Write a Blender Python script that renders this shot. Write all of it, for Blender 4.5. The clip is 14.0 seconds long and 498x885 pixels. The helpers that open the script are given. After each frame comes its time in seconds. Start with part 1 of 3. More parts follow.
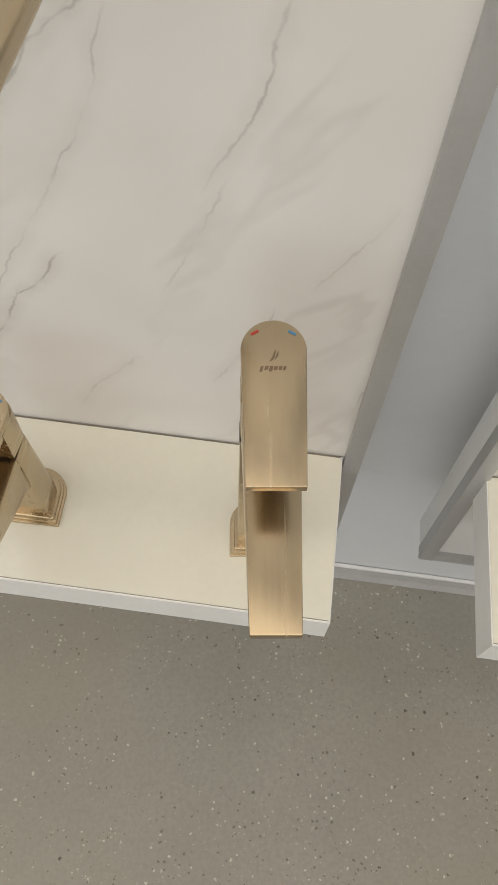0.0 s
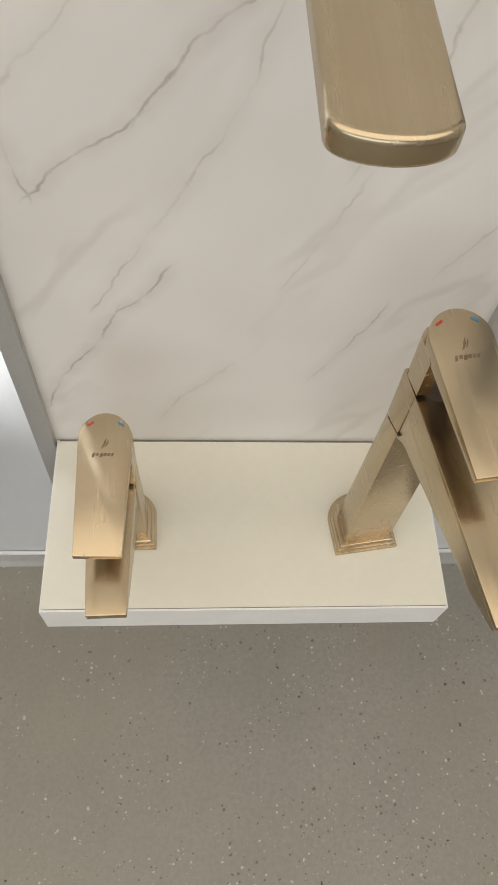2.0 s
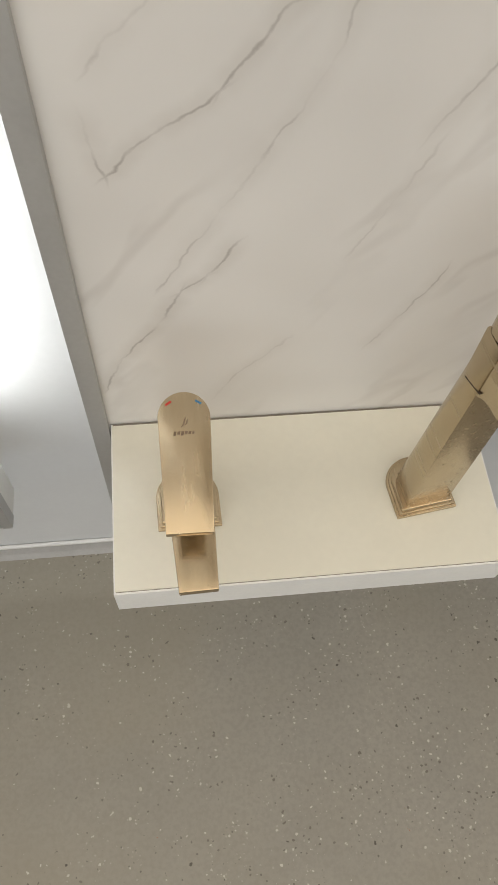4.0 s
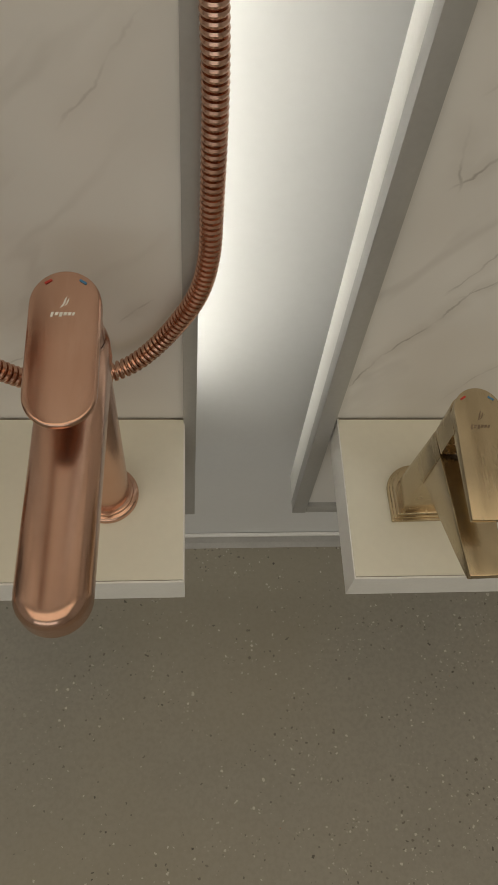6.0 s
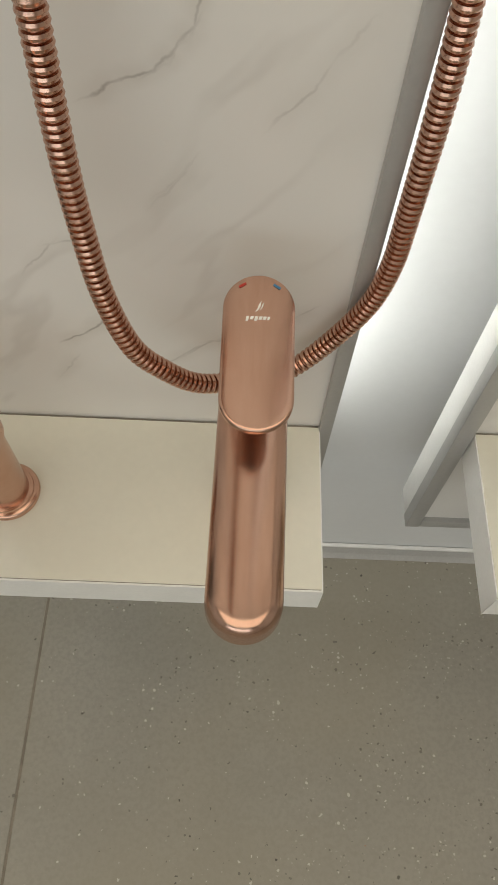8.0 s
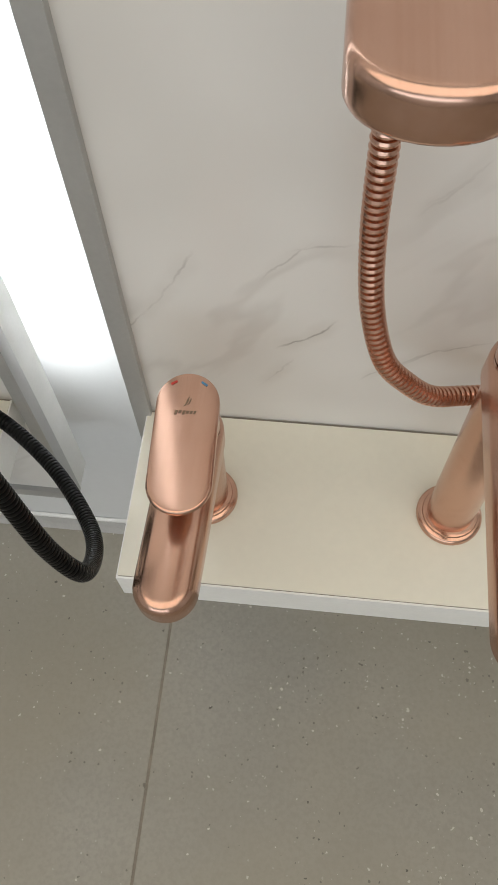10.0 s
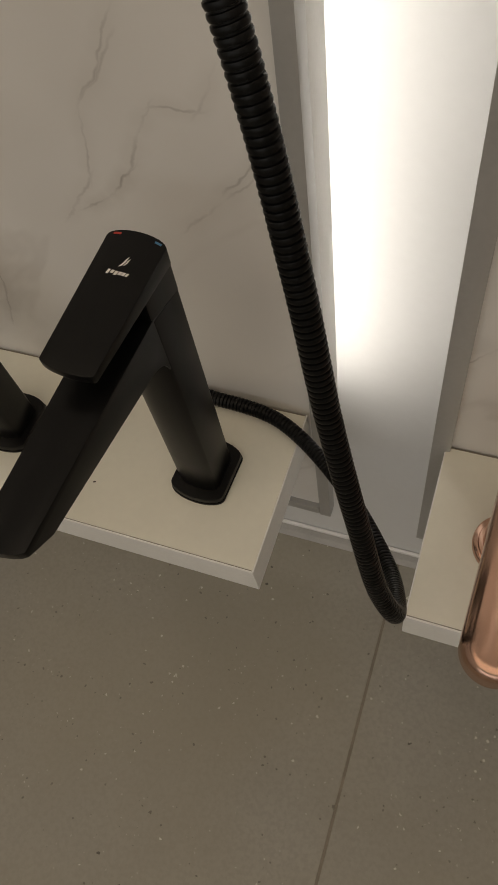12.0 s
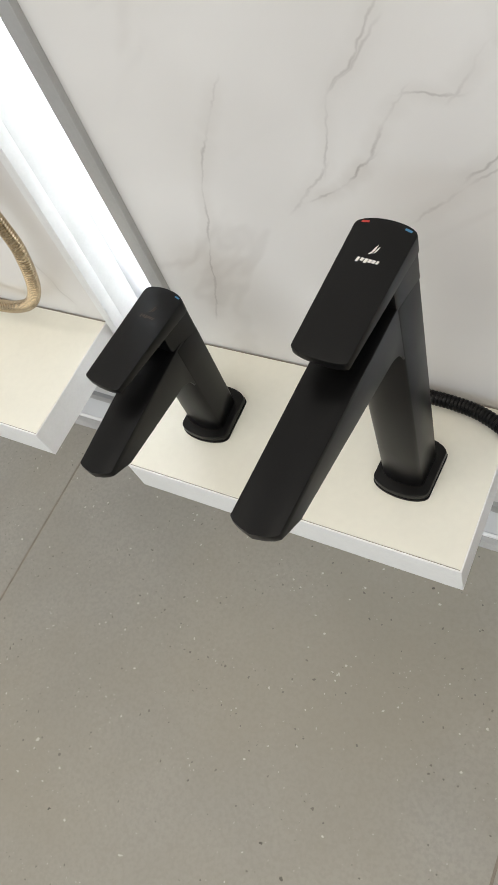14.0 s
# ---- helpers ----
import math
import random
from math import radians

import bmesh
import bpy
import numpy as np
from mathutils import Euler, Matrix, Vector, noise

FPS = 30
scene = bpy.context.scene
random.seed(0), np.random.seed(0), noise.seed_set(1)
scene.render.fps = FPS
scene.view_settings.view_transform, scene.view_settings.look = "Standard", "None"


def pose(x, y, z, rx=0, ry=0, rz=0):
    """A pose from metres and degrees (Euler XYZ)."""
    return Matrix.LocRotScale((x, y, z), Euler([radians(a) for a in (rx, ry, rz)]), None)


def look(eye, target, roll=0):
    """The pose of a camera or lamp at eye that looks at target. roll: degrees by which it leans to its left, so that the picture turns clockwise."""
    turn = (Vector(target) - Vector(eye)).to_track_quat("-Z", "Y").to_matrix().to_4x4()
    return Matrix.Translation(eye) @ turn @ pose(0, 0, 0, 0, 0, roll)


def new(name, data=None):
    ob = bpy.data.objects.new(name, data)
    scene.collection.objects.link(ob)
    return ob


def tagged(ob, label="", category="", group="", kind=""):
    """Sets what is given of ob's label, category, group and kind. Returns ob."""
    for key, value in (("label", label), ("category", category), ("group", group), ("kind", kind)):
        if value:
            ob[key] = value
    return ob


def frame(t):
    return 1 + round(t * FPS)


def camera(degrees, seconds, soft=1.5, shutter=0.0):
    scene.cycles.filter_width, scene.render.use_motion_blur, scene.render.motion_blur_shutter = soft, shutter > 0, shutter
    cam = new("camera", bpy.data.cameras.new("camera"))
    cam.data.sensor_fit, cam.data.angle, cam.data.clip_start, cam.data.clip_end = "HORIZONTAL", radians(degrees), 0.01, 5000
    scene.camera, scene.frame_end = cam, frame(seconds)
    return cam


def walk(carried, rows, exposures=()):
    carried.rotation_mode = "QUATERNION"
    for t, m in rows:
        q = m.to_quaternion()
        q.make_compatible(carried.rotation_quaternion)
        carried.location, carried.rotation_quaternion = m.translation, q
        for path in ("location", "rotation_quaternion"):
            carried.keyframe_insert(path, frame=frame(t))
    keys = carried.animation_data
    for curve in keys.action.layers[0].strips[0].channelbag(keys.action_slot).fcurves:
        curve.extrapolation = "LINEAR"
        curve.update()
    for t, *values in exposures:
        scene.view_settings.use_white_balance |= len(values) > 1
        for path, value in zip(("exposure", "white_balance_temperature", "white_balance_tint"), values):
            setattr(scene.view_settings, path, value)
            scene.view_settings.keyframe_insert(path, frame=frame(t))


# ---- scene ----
cam = camera(37.3, 14.0)
PATH = [
    (0, (0.092, -0.299, 0.543), (0.023, 0.668, -1.206), 3.7),
    (0.5, (0.083, -0.306, 0.538), (0.011, 0.65, -1.217), 5.3),
    (1, (0.04, -0.292, 0.536), (0.041, 0.697, -1.203), 5.3),
    (1.5, (-0.006, -0.293, 0.53), (0.086, 0.668, -1.222), 5.6),
    (2, (-0.038, -0.297, 0.529), (0.105, 0.673, -1.215), 7.6),
    (2.5, (-0.054, -0.298, 0.527), (0.087, 0.654, -1.226), 6.5),
    (2.7, (-0.059, -0.298, 0.527), (0.084, 0.65, -1.228), 6.7),
    (4.8, (-0.161, -0.308, 0.529), (0.08, 0.599, -1.237), 8.3),
    (5, (-0.187, -0.314, 0.533), (0.065, 0.609, -1.224), 9.3),
    (5.5, (-0.248, -0.315, 0.534), (-0.065, 0.612, -1.229), 8.5),
    (6, (-0.273, -0.315, 0.535), (-0.119, 0.637, -1.217), 7.9),
    (6.5, (-0.298, -0.313, 0.539), (-0.192, 0.657, -1.207), 7.4),
    (7, (-0.312, -0.313, 0.539), (-0.253, 0.653, -1.211), 5.6),
    (7.2, (-0.317, -0.312, 0.536), (-0.26, 0.653, -1.215), 5.4),
    (9.3, (-0.422, -0.309, 0.519), (-0.489, 0.663, -1.228), 0.7),
    (9.5, (-0.434, -0.304, 0.517), (-0.519, 0.655, -1.236), 0.2),
    (10, (-0.457, -0.295, 0.519), (-0.584, 0.631, -1.249), -2.3),
    (10.5, (-0.491, -0.286, 0.518), (-0.746, 0.594, -1.26), -7.3),
    (11, (-0.522, -0.283, 0.522), (-0.853, 0.599, -1.242), -9.2),
    (11.5, (-0.549, -0.284, 0.521), (-1.01, 0.567, -1.23), -13.1),
    (12, (-0.568, -0.291, 0.524), (-1.112, 0.547, -1.209), -16.1),
    (12.5, (-0.584, -0.301, 0.523), (-1.217, 0.455, -1.217), -22.2),
    (13, (-0.6, -0.307, 0.524), (-1.281, 0.439, -1.201), -23.4),
    (13.5, (-0.612, -0.313, 0.527), (-1.38, 0.395, -1.179), -26.7),
    (14, (-0.62, -0.318, 0.531), (-1.482, 0.397, -1.126), -29.2),
]
EXPOSURES = [(0.0, 0.03, 6900, 12), (2.7, 0.02, 6900, 12), (4.8, -0.15, 7400, 12), (5.0, -0.3, 7700, 13), (5.5, -0.9, 8200, 11), (6.0, -0.95, 7950, 10), (6.5, -0.75, 7900, 9), (7.2, -0.6, 7800, 8), (9.3, 0.1, 6600, 10), (9.9, -0.05, 6700, 10), (10.5, -0.65, 7300, 11), (11.0, -1.3, 7900, 12), (11.5, -1.3, 7700, 13), (12.0, -1.06, 8100, 15), (12.5, -0.5, 7500, 14), (13.0, 0.22, 6700, 11), (13.5, 0.37, 6500, 11), (14.0, 0.27, 6500, 11)]
walk(cam, [(t, look(eye, target, roll)) for t, eye, target, roll in PATH], EXPOSURES)

# ---- world and light ----
world = bpy.data.worlds.new("world")
scene.world = world
world.use_nodes = True
world.node_tree.nodes["Background"].inputs[0].default_value = (0.75, 0.85, 1.0, 1)
world.node_tree.nodes["Background"].inputs[1].default_value = 0.15

FLOOR_Z, WALL_Y, CEIL_Z = -0.564, 0.109, 2.14
ROOM_X0, ROOM_X1, ROOM_Y0 = -4.2, 3.2, -3.6


def area_lamp(name, m, sx, sy, watts, colour):
    data = bpy.data.lights.new(name, "AREA")
    data.shape, data.size, data.size_y, data.energy, data.color = "RECTANGLE", sx, sy, watts, colour
    lamp = new(name, data)
    lamp.matrix_world = m
    return lamp


area_lamp("ceiling_lamp", pose(-0.5, -1.30, CEIL_Z - 0.03), 5.6, 2.3, 59.0, (1.0, 0.93, 0.82))
area_lamp("window_light", look((-1.3, ROOM_Y0 + 0.05, 0.9), (-1.3, 0, 0.1)), 4.5, 1.7, 52.0, (0.74, 0.87, 1.0))
# warm-white strips behind the lit edges of three panels
LED_EDGES = [(-0.269, 1.7), (-0.680, 2.05), (-1.098, 4.0)]
for ex, watts in LED_EDGES:
    area_lamp("edge_light", look((ex - 0.034, 0.046, 0.585), (ex + 0.045, 0.126, 0.585), 0), 0.020, 1.37, watts, (0.90, 0.96, 1.0))


# ---- materials ----
def material(name):
    mat = bpy.data.materials.new(name)
    mat.use_nodes = True
    tree = mat.node_tree
    return mat, tree, tree.nodes["Principled BSDF"]


def node(tree, kind, **settings):
    n = tree.nodes.new(kind)
    for key, value in settings.items():
        if key == "operation":
            n.operation = value
        elif key == "noise_dimensions":
            n.noise_dimensions = value
        elif key == "data_type":
            n.data_type = value
        elif key == "feature":
            n.feature = value
        elif key == "use_clamp":
            n.use_clamp = value
    return n


def put(tree, value, socket):
    if isinstance(value, (int, float)):
        socket.default_value = value
    elif isinstance(value, (tuple, list)):
        socket.default_value = value
    else:
        tree.links.new(value, socket)


def maths(tree, op, a, b=0.0, clamp=False):
    n = node(tree, "ShaderNodeMath", operation=op, use_clamp=clamp)
    put(tree, a, n.inputs[0])
    put(tree, b, n.inputs[1])
    return n.outputs[0]


def coords(tree, scale=(1, 1, 1)):
    t = node(tree, "ShaderNodeTexCoord")
    m = node(tree, "ShaderNodeMapping")
    tree.links.new(t.outputs["Object"], m.inputs[0])
    m.inputs["Scale"].default_value = scale
    m.inputs["Location"].default_value = (0.37, 0.41, 0.29)
    return m.outputs[0]


def noise_of(tree, vec, scale, detail=3.0, rough=0.5):
    n = node(tree, "ShaderNodeTexNoise")
    put(tree, vec, n.inputs["Vector"])
    n.inputs["Scale"].default_value, n.inputs["Detail"].default_value, n.inputs["Roughness"].default_value = scale, detail, rough
    return n


def ramp(tree, value, a, b, lo=0.0, hi=1.0):
    n = node(tree, "ShaderNodeMapRange")
    n.interpolation_type = "SMOOTHSTEP"
    put(tree, value, n.inputs[0])
    for i, v in enumerate((a, b, lo, hi)):
        n.inputs[1 + i].default_value = v
    return n.outputs[0]


def mix(tree, f, a, b):
    n = node(tree, "ShaderNodeMix", data_type="RGBA")
    put(tree, f, n.inputs[0])
    put(tree, (*a, 1) if isinstance(a, tuple) else a, n.inputs[6])
    put(tree, (*b, 1) if isinstance(b, tuple) else b, n.inputs[7])
    return n.outputs[2]


def bump(tree, bsdf, height, strength, distance):
    n = node(tree, "ShaderNodeBump")
    n.inputs["Strength"].default_value, n.inputs["Distance"].default_value = strength, distance
    put(tree, height, n.inputs["Height"])
    tree.links.new(n.outputs[0], bsdf.inputs["Normal"])


def brushed(name, dark, light, rough):
    """Satin metal with faint brushing along the local y axis."""
    mat, tree, bsdf = material(name)
    fine = noise_of(tree, coords(tree, (900, 7, 900)), 1.0, 2.0).outputs[0]
    wide = noise_of(tree, coords(tree, (260, 4, 260)), 1.0, 2.0).outputs[0]
    cloud = noise_of(tree, coords(tree), 26.0, 3.0).outputs[0]
    f = maths(tree, "ADD", maths(tree, "MULTIPLY", fine, 0.4), maths(tree, "MULTIPLY", wide, 0.6))
    f = maths(tree, "ADD", ramp(tree, f, 0.25, 0.75, 0.25, 0.65), ramp(tree, cloud, 0.3, 0.7, -0.15, 0.2), True)
    put(tree, mix(tree, f, dark, light), bsdf.inputs["Base Color"])
    bsdf.inputs["Metallic"].default_value = 1.0
    put(tree, ramp(tree, wide, 0.25, 0.75, rough - 0.025, rough + 0.035), bsdf.inputs["Roughness"])
    return mat


def plain(name, colour, rough, metal=0.0, vary=0.06, scale=30.0, relief=0.1, gloss=0.05):
    mat, tree, bsdf = material(name)
    big = noise_of(tree, coords(tree), scale, 4.0, 0.6).outputs[0]
    small = noise_of(tree, coords(tree), scale * 14, 2.0).outputs[0]
    f = maths(tree, "ADD", maths(tree, "MULTIPLY", big, 0.7), maths(tree, "MULTIPLY", small, 0.3))
    lo, hi = tuple(c * (1 - vary) for c in colour), tuple(min(c * (1 + vary), 1) for c in colour)
    put(tree, mix(tree, ramp(tree, f, 0.3, 0.7), lo, hi), bsdf.inputs["Base Color"])
    put(tree, ramp(tree, big, 0.3, 0.7, rough - gloss, rough + gloss), bsdf.inputs["Roughness"])
    bsdf.inputs["Metallic"].default_value = metal
    if relief:
        bump(tree, bsdf, small, relief, 0.0003)
    return mat


def marble(name, shift, veins):
    """Polished white marble-look slab. Each vein: strength, then the points that it runs through, as x and z on the slab."""
    mat, tree, bsdf = material(name)
    t = node(tree, "ShaderNodeTexCoord")
    add = node(tree, "ShaderNodeVectorMath", operation="ADD")
    tree.links.new(t.outputs["Object"], add.inputs[0])
    add.inputs[1].default_value = (shift, 0, shift * 0.7)
    p0 = add.outputs[0]  # shifted, so that no two slabs have the same clouds

    def warp(vec, scale, amount):
        n = noise_of(tree, p0, scale, 3.0, 0.55)
        s = node(tree, "ShaderNodeVectorMath", operation="SUBTRACT")
        tree.links.new(n.outputs[1], s.inputs[0])
        s.inputs[1].default_value = (0.5, 0.5, 0.5)
        m = node(tree, "ShaderNodeVectorMath", operation="SCALE")
        tree.links.new(s.outputs[0], m.inputs[0])
        m.inputs["Scale"].default_value = amount
        a = node(tree, "ShaderNodeVectorMath", operation="ADD")
        tree.links.new(vec, a.inputs[0])
        tree.links.new(m.outputs[0], a.inputs[1])
        return a.outputs[0]

    p = warp(warp(warp(t.outputs["Object"], 9.0, 0.016), 34.0, 0.011), 120.0, 0.0035)
    sep = node(tree, "ShaderNodeSeparateXYZ")
    tree.links.new(p, sep.inputs[0])
    px, pz = sep.outputs[0], sep.outputs[2]
    broken = ramp(tree, noise_of(tree, p0, 24.0, 3.0).outputs[0], 0.36, 0.62, 0.12, 1.0)
    total, halo = None, None
    pieces = [(strength, a0, b0) for strength, run in veins for a0, b0 in zip(run, run[1:])]
    for strength, (xa, za), (xb, zb) in pieces:
        reach, width = math.hypot(xb - xa, zb - za), 0.0014
        x, z, length, c, s = (xa + xb) / 2, (za + zb) / 2, reach * 0.5 + 0.012, (xb - xa) / reach, (zb - za) / reach
        dx, dz = maths(tree, "SUBTRACT", px, x), maths(tree, "SUBTRACT", pz, z)
        across = maths(tree, "ABSOLUTE", maths(tree, "SUBTRACT", maths(tree, "MULTIPLY", dz, c), maths(tree, "MULTIPLY", dx, s)))
        along = maths(tree, "ABSOLUTE", maths(tree, "ADD", maths(tree, "MULTIPLY", dx, c), maths(tree, "MULTIPLY", dz, s)))
        ends = ramp(tree, along, max(length - 0.022, 0.0), length, 1.0, 0.0)
        line = maths(tree, "MULTIPLY", maths(tree, "MULTIPLY", ramp(tree, across, 0.0, width, strength, 0.0), ends), broken)
        soft = maths(tree, "MULTIPLY", ramp(tree, across, 0.0, width * 8, strength * 0.5, 0.0), ends)
        total = line if total is None else maths(tree, "MAXIMUM", total, line)
        halo = soft if halo is None else maths(tree, "MAXIMUM", halo, soft)
    cloud = noise_of(tree, p0, 10.0, 1.0, 0.4).outputs[0]
    base = mix(tree, ramp(tree, cloud, 0.0, 1.0), (0.845, 0.825, 0.80), (0.715, 0.69, 0.66))
    base = mix(tree, maths(tree, "MULTIPLY", halo, 0.8), base, (0.50, 0.46, 0.41))
    base = mix(tree, total, base, (0.27, 0.24, 0.215))
    # faint wandering secondary veins, broken into patches
    tilt = node(tree, "ShaderNodeMapping")
    tilt.vector_type = "TEXTURE"
    tree.links.new(p0, tilt.inputs["Vector"])
    tilt.inputs["Rotation"].default_value = (0, radians(-50), 0)
    tilt.inputs["Scale"].default_value = (2.3, 1.0, 0.8)
    field = noise_of(tree, tilt.outputs[0], 7.0, 4.0, 0.5).outputs[0]
    ridge = ramp(tree, maths(tree, "ABSOLUTE", maths(tree, "SUBTRACT", field, 0.5)), 0.0, 0.03, 0.20, 0.0)
    patch = ramp(tree, noise_of(tree, p0, 5.5, 2.0).outputs[0], 0.42, 0.62)
    base = mix(tree, maths(tree, "MULTIPLY", ridge, patch), base, (0.40, 0.36, 0.32))
    put(tree, base, bsdf.inputs["Base Color"])
    bsdf.inputs["Roughness"].default_value = 0.30
    return mat


def terrazzo(name):
    """Grey concrete-look porcelain with sparse pale and dark chips."""
    mat, tree, bsdf = material(name)
    geo = node(tree, "ShaderNodeNewGeometry")
    pos = geo.outputs["Position"]
    cloud = noise_of(tree, pos, 5.0, 5.0, 0.6).outputs[0]
    grain = noise_of(tree, pos, 160.0, 3.0, 0.6).outputs[0]
    base = mix(tree, ramp(tree, cloud, 0.3, 0.7), (0.288, 0.274, 0.242), (0.335, 0.320, 0.286))
    base = mix(tree, ramp(tree, grain, 0.35, 0.7, 0.0, 0.45), base, (0.225, 0.213, 0.19))

    # the chips thin out from one end of the floor to the other
    place = node(tree, "ShaderNodeSeparateXYZ")
    tree.links.new(pos, place.inputs[0])
    thin = ramp(tree, place.outputs[0], -0.62, -0.22, 0.30, 1.0)
    cluster = maths(tree, "MULTIPLY", thin, ramp(tree, noise_of(tree, pos, 13.0, 3.0, 0.6).outputs[0], 0.38, 0.66, 0.12, 1.5))

    def chips(scale, size, keep, colour, base):
        v = node(tree, "ShaderNodeTexVoronoi")
        wob = noise_of(tree, pos, scale * 2.2, 2.0)
        a = node(tree, "ShaderNodeVectorMath", operation="SCALE")
        tree.links.new(wob.outputs[1], a.inputs[0])
        a.inputs["Scale"].default_value = 0.55 / scale
        b = node(tree, "ShaderNodeVectorMath", operation="ADD")
        tree.links.new(pos, b.inputs[0])
        tree.links.new(a.outputs[0], b.inputs[1])
        tree.links.new(b.outputs[0], v.inputs["Vector"])
        v.inputs["Scale"].default_value = scale
        sep = node(tree, "ShaderNodeSeparateColor")
        tree.links.new(v.outputs["Color"], sep.inputs[0])
        rim = maths(tree, "MULTIPLY", ramp(tree, sep.outputs[1], 0.0, 1.0, 0.25, 1.0), size)
        inside = ramp(tree, maths(tree, "DIVIDE", v.outputs["Distance"], rim), 0.75, 1.05, 1.0, 0.0)
        chosen = maths(tree, "LESS_THAN", sep.outputs[0], maths(tree, "MULTIPLY", cluster, keep))
        return mix(tree, maths(tree, "MULTIPLY", maths(tree, "MULTIPLY", inside, chosen), ramp(tree, sep.outputs[2], 0, 1, 0.3, 1.0)), base, colour)

    tint = noise_of(tree, pos, 2.3, 2.0).outputs[0]
    base = mix(tree, ramp(tree, tint, 0.35, 0.65, 0.0, 0.6), base, (0.29, 0.262, 0.205))
    base = chips(34.0, 0.088, 0.30, (0.56, 0.54, 0.49), base)
    base = chips(52.0, 0.15, 0.28, (0.50, 0.48, 0.43), base)
    base = chips(70.0, 0.18, 0.22, (0.085, 0.075, 0.062), base)
    base = chips(95.0, 0.21, 0.34, (0.14, 0.125, 0.105), base)
    base = chips(125.0, 0.25, 0.34, (0.55, 0.53, 0.48), base)
    base = chips(150.0, 0.26, 0.36, (0.13, 0.12, 0.10), base)
    base = chips(190.0, 0.28, 0.40, (0.48, 0.46, 0.41), base)
    base = chips(45.0, 0.08, 0.15, (0.34, 0.16, 0.10), base)
    put(tree, base, bsdf.inputs["Base Color"])
    put(tree, ramp(tree, cloud, 0.3, 0.7, 0.42, 0.54), bsdf.inputs["Roughness"])
    bump(tree, bsdf, grain, 0.08, 0.0004)
    return mat


GOLD = brushed("antique_brass", (0.455, 0.362, 0.237), (0.565, 0.465, 0.328), 0.245)
COPPER = brushed("rose_copper", (0.55, 0.322, 0.236), (0.685, 0.44, 0.345), 0.215)
BLACK = plain("matt_black", (0.0028, 0.0028, 0.0029), 0.33, 0.0, 0.1, 60.0, 0.0, 0.012)
CREAM = plain("cream_laminate", (0.785, 0.77, 0.675), 0.42, 0.0, 0.025, 12.0, 0.02)
EDGE = plain("white_edging", (0.83, 0.83, 0.815), 0.4, 0.0, 0.04, 24.0, 0.05)
SEAM = plain("seam_glue", (0.24, 0.215, 0.18), 0.7, 0.0, 0.2, 60.0, 0.0)
ALU = plain("grey_aluminium", (0.47, 0.47, 0.465), 0.4, 0.35, 0.05, 18.0, 0.05)
WALL = plain("wall_paint", (0.72, 0.73, 0.74), 0.55, 0.0, 0.02, 8.0, 0.1)
CEILING = plain("ceiling_paint", (0.80, 0.79, 0.77), 0.8, 0.0, 0.02, 6.0, 0.1)
BLACK.node_tree.nodes["Principled BSDF"].inputs["Specular IOR Level"].default_value = 0.21
SKIRT = plain("skirting_grey", (0.42, 0.41, 0.40), 0.45, 0.0, 0.08, 20.0, 0.05)
LIP = plain("skirting_lip", (0.80, 0.80, 0.79), 0.35, 0.0, 0.04, 20.0, 0.0)
JOINT = plain("tile_joint", (0.22, 0.19, 0.155), 0.8, 0.0, 0.2, 50.0, 0.1)
TERRAZZO = terrazzo("terrazzo_porcelain")
BOARD = plain("panel_board", (0.62, 0.60, 0.57), 0.6, 0.0, 0.05, 20.0, 0.1)
RUBBER = plain("aerator_grey", (0.18, 0.18, 0.18), 0.5, 0.0, 0.1, 60.0, 0.0)
RED = plain("hot_red", (0.46, 0.035, 0.025), 0.4, 0.0, 0.05, 60.0, 0.0)
BLUE = plain("cold_blue", (0.05, 0.20, 0.38), 0.4, 0.0, 0.05, 60.0, 0.0)
DARKMARK = plain("engraved_brown", (0.17, 0.115, 0.075), 0.5, 0.0, 0.1, 60.0, 0.0)
PALEMARK = plain("printed_white", (0.78, 0.76, 0.72), 0.4, 0.0, 0.05, 60.0, 0.0)
# for specks and fine dark lines, and as painted shade in the lever gaps
STAIN_AND_SHADE = plain("dark_speck_and_gap_shade", (0.05, 0.035, 0.025), 0.7, 0.0, 0.2, 90.0, 0.0)


# ---- mesh helpers ----
def mesh_object(name, bm, mat, smooth=True):
    bmesh.ops.recalc_face_normals(bm, faces=bm.faces[:])
    data = bpy.data.meshes.new(name)
    bm.to_mesh(data)
    bm.free()
    data.materials.append(mat)
    if smooth:
        for poly in data.polygons:
            poly.use_smooth = True
        data.set_sharp_from_angle(angle=radians(38))
    return new(name, data)


def part(name, bm, mat, parent, label="", smooth=True):
    ob = mesh_object(name, bm, mat, smooth)
    ob.parent = parent
    if label:
        tagged(ob, label)
    return ob


def empty(name, m, label, category, group="", kind=""):
    ob = new(name)
    ob.empty_display_size = 0.02
    ob.matrix_world = m
    return tagged(ob, label, category, group, kind)


def soften(bm, width, segments=2, angle=35.0):
    edges = [e for e in bm.edges if len(e.link_faces) == 2 and e.calc_face_angle(0) > radians(angle)]
    if width > 0 and edges:
        bmesh.ops.bevel(bm, geom=edges, offset=width, segments=segments, profile=0.6, affect="EDGES", clamp_overlap=True)


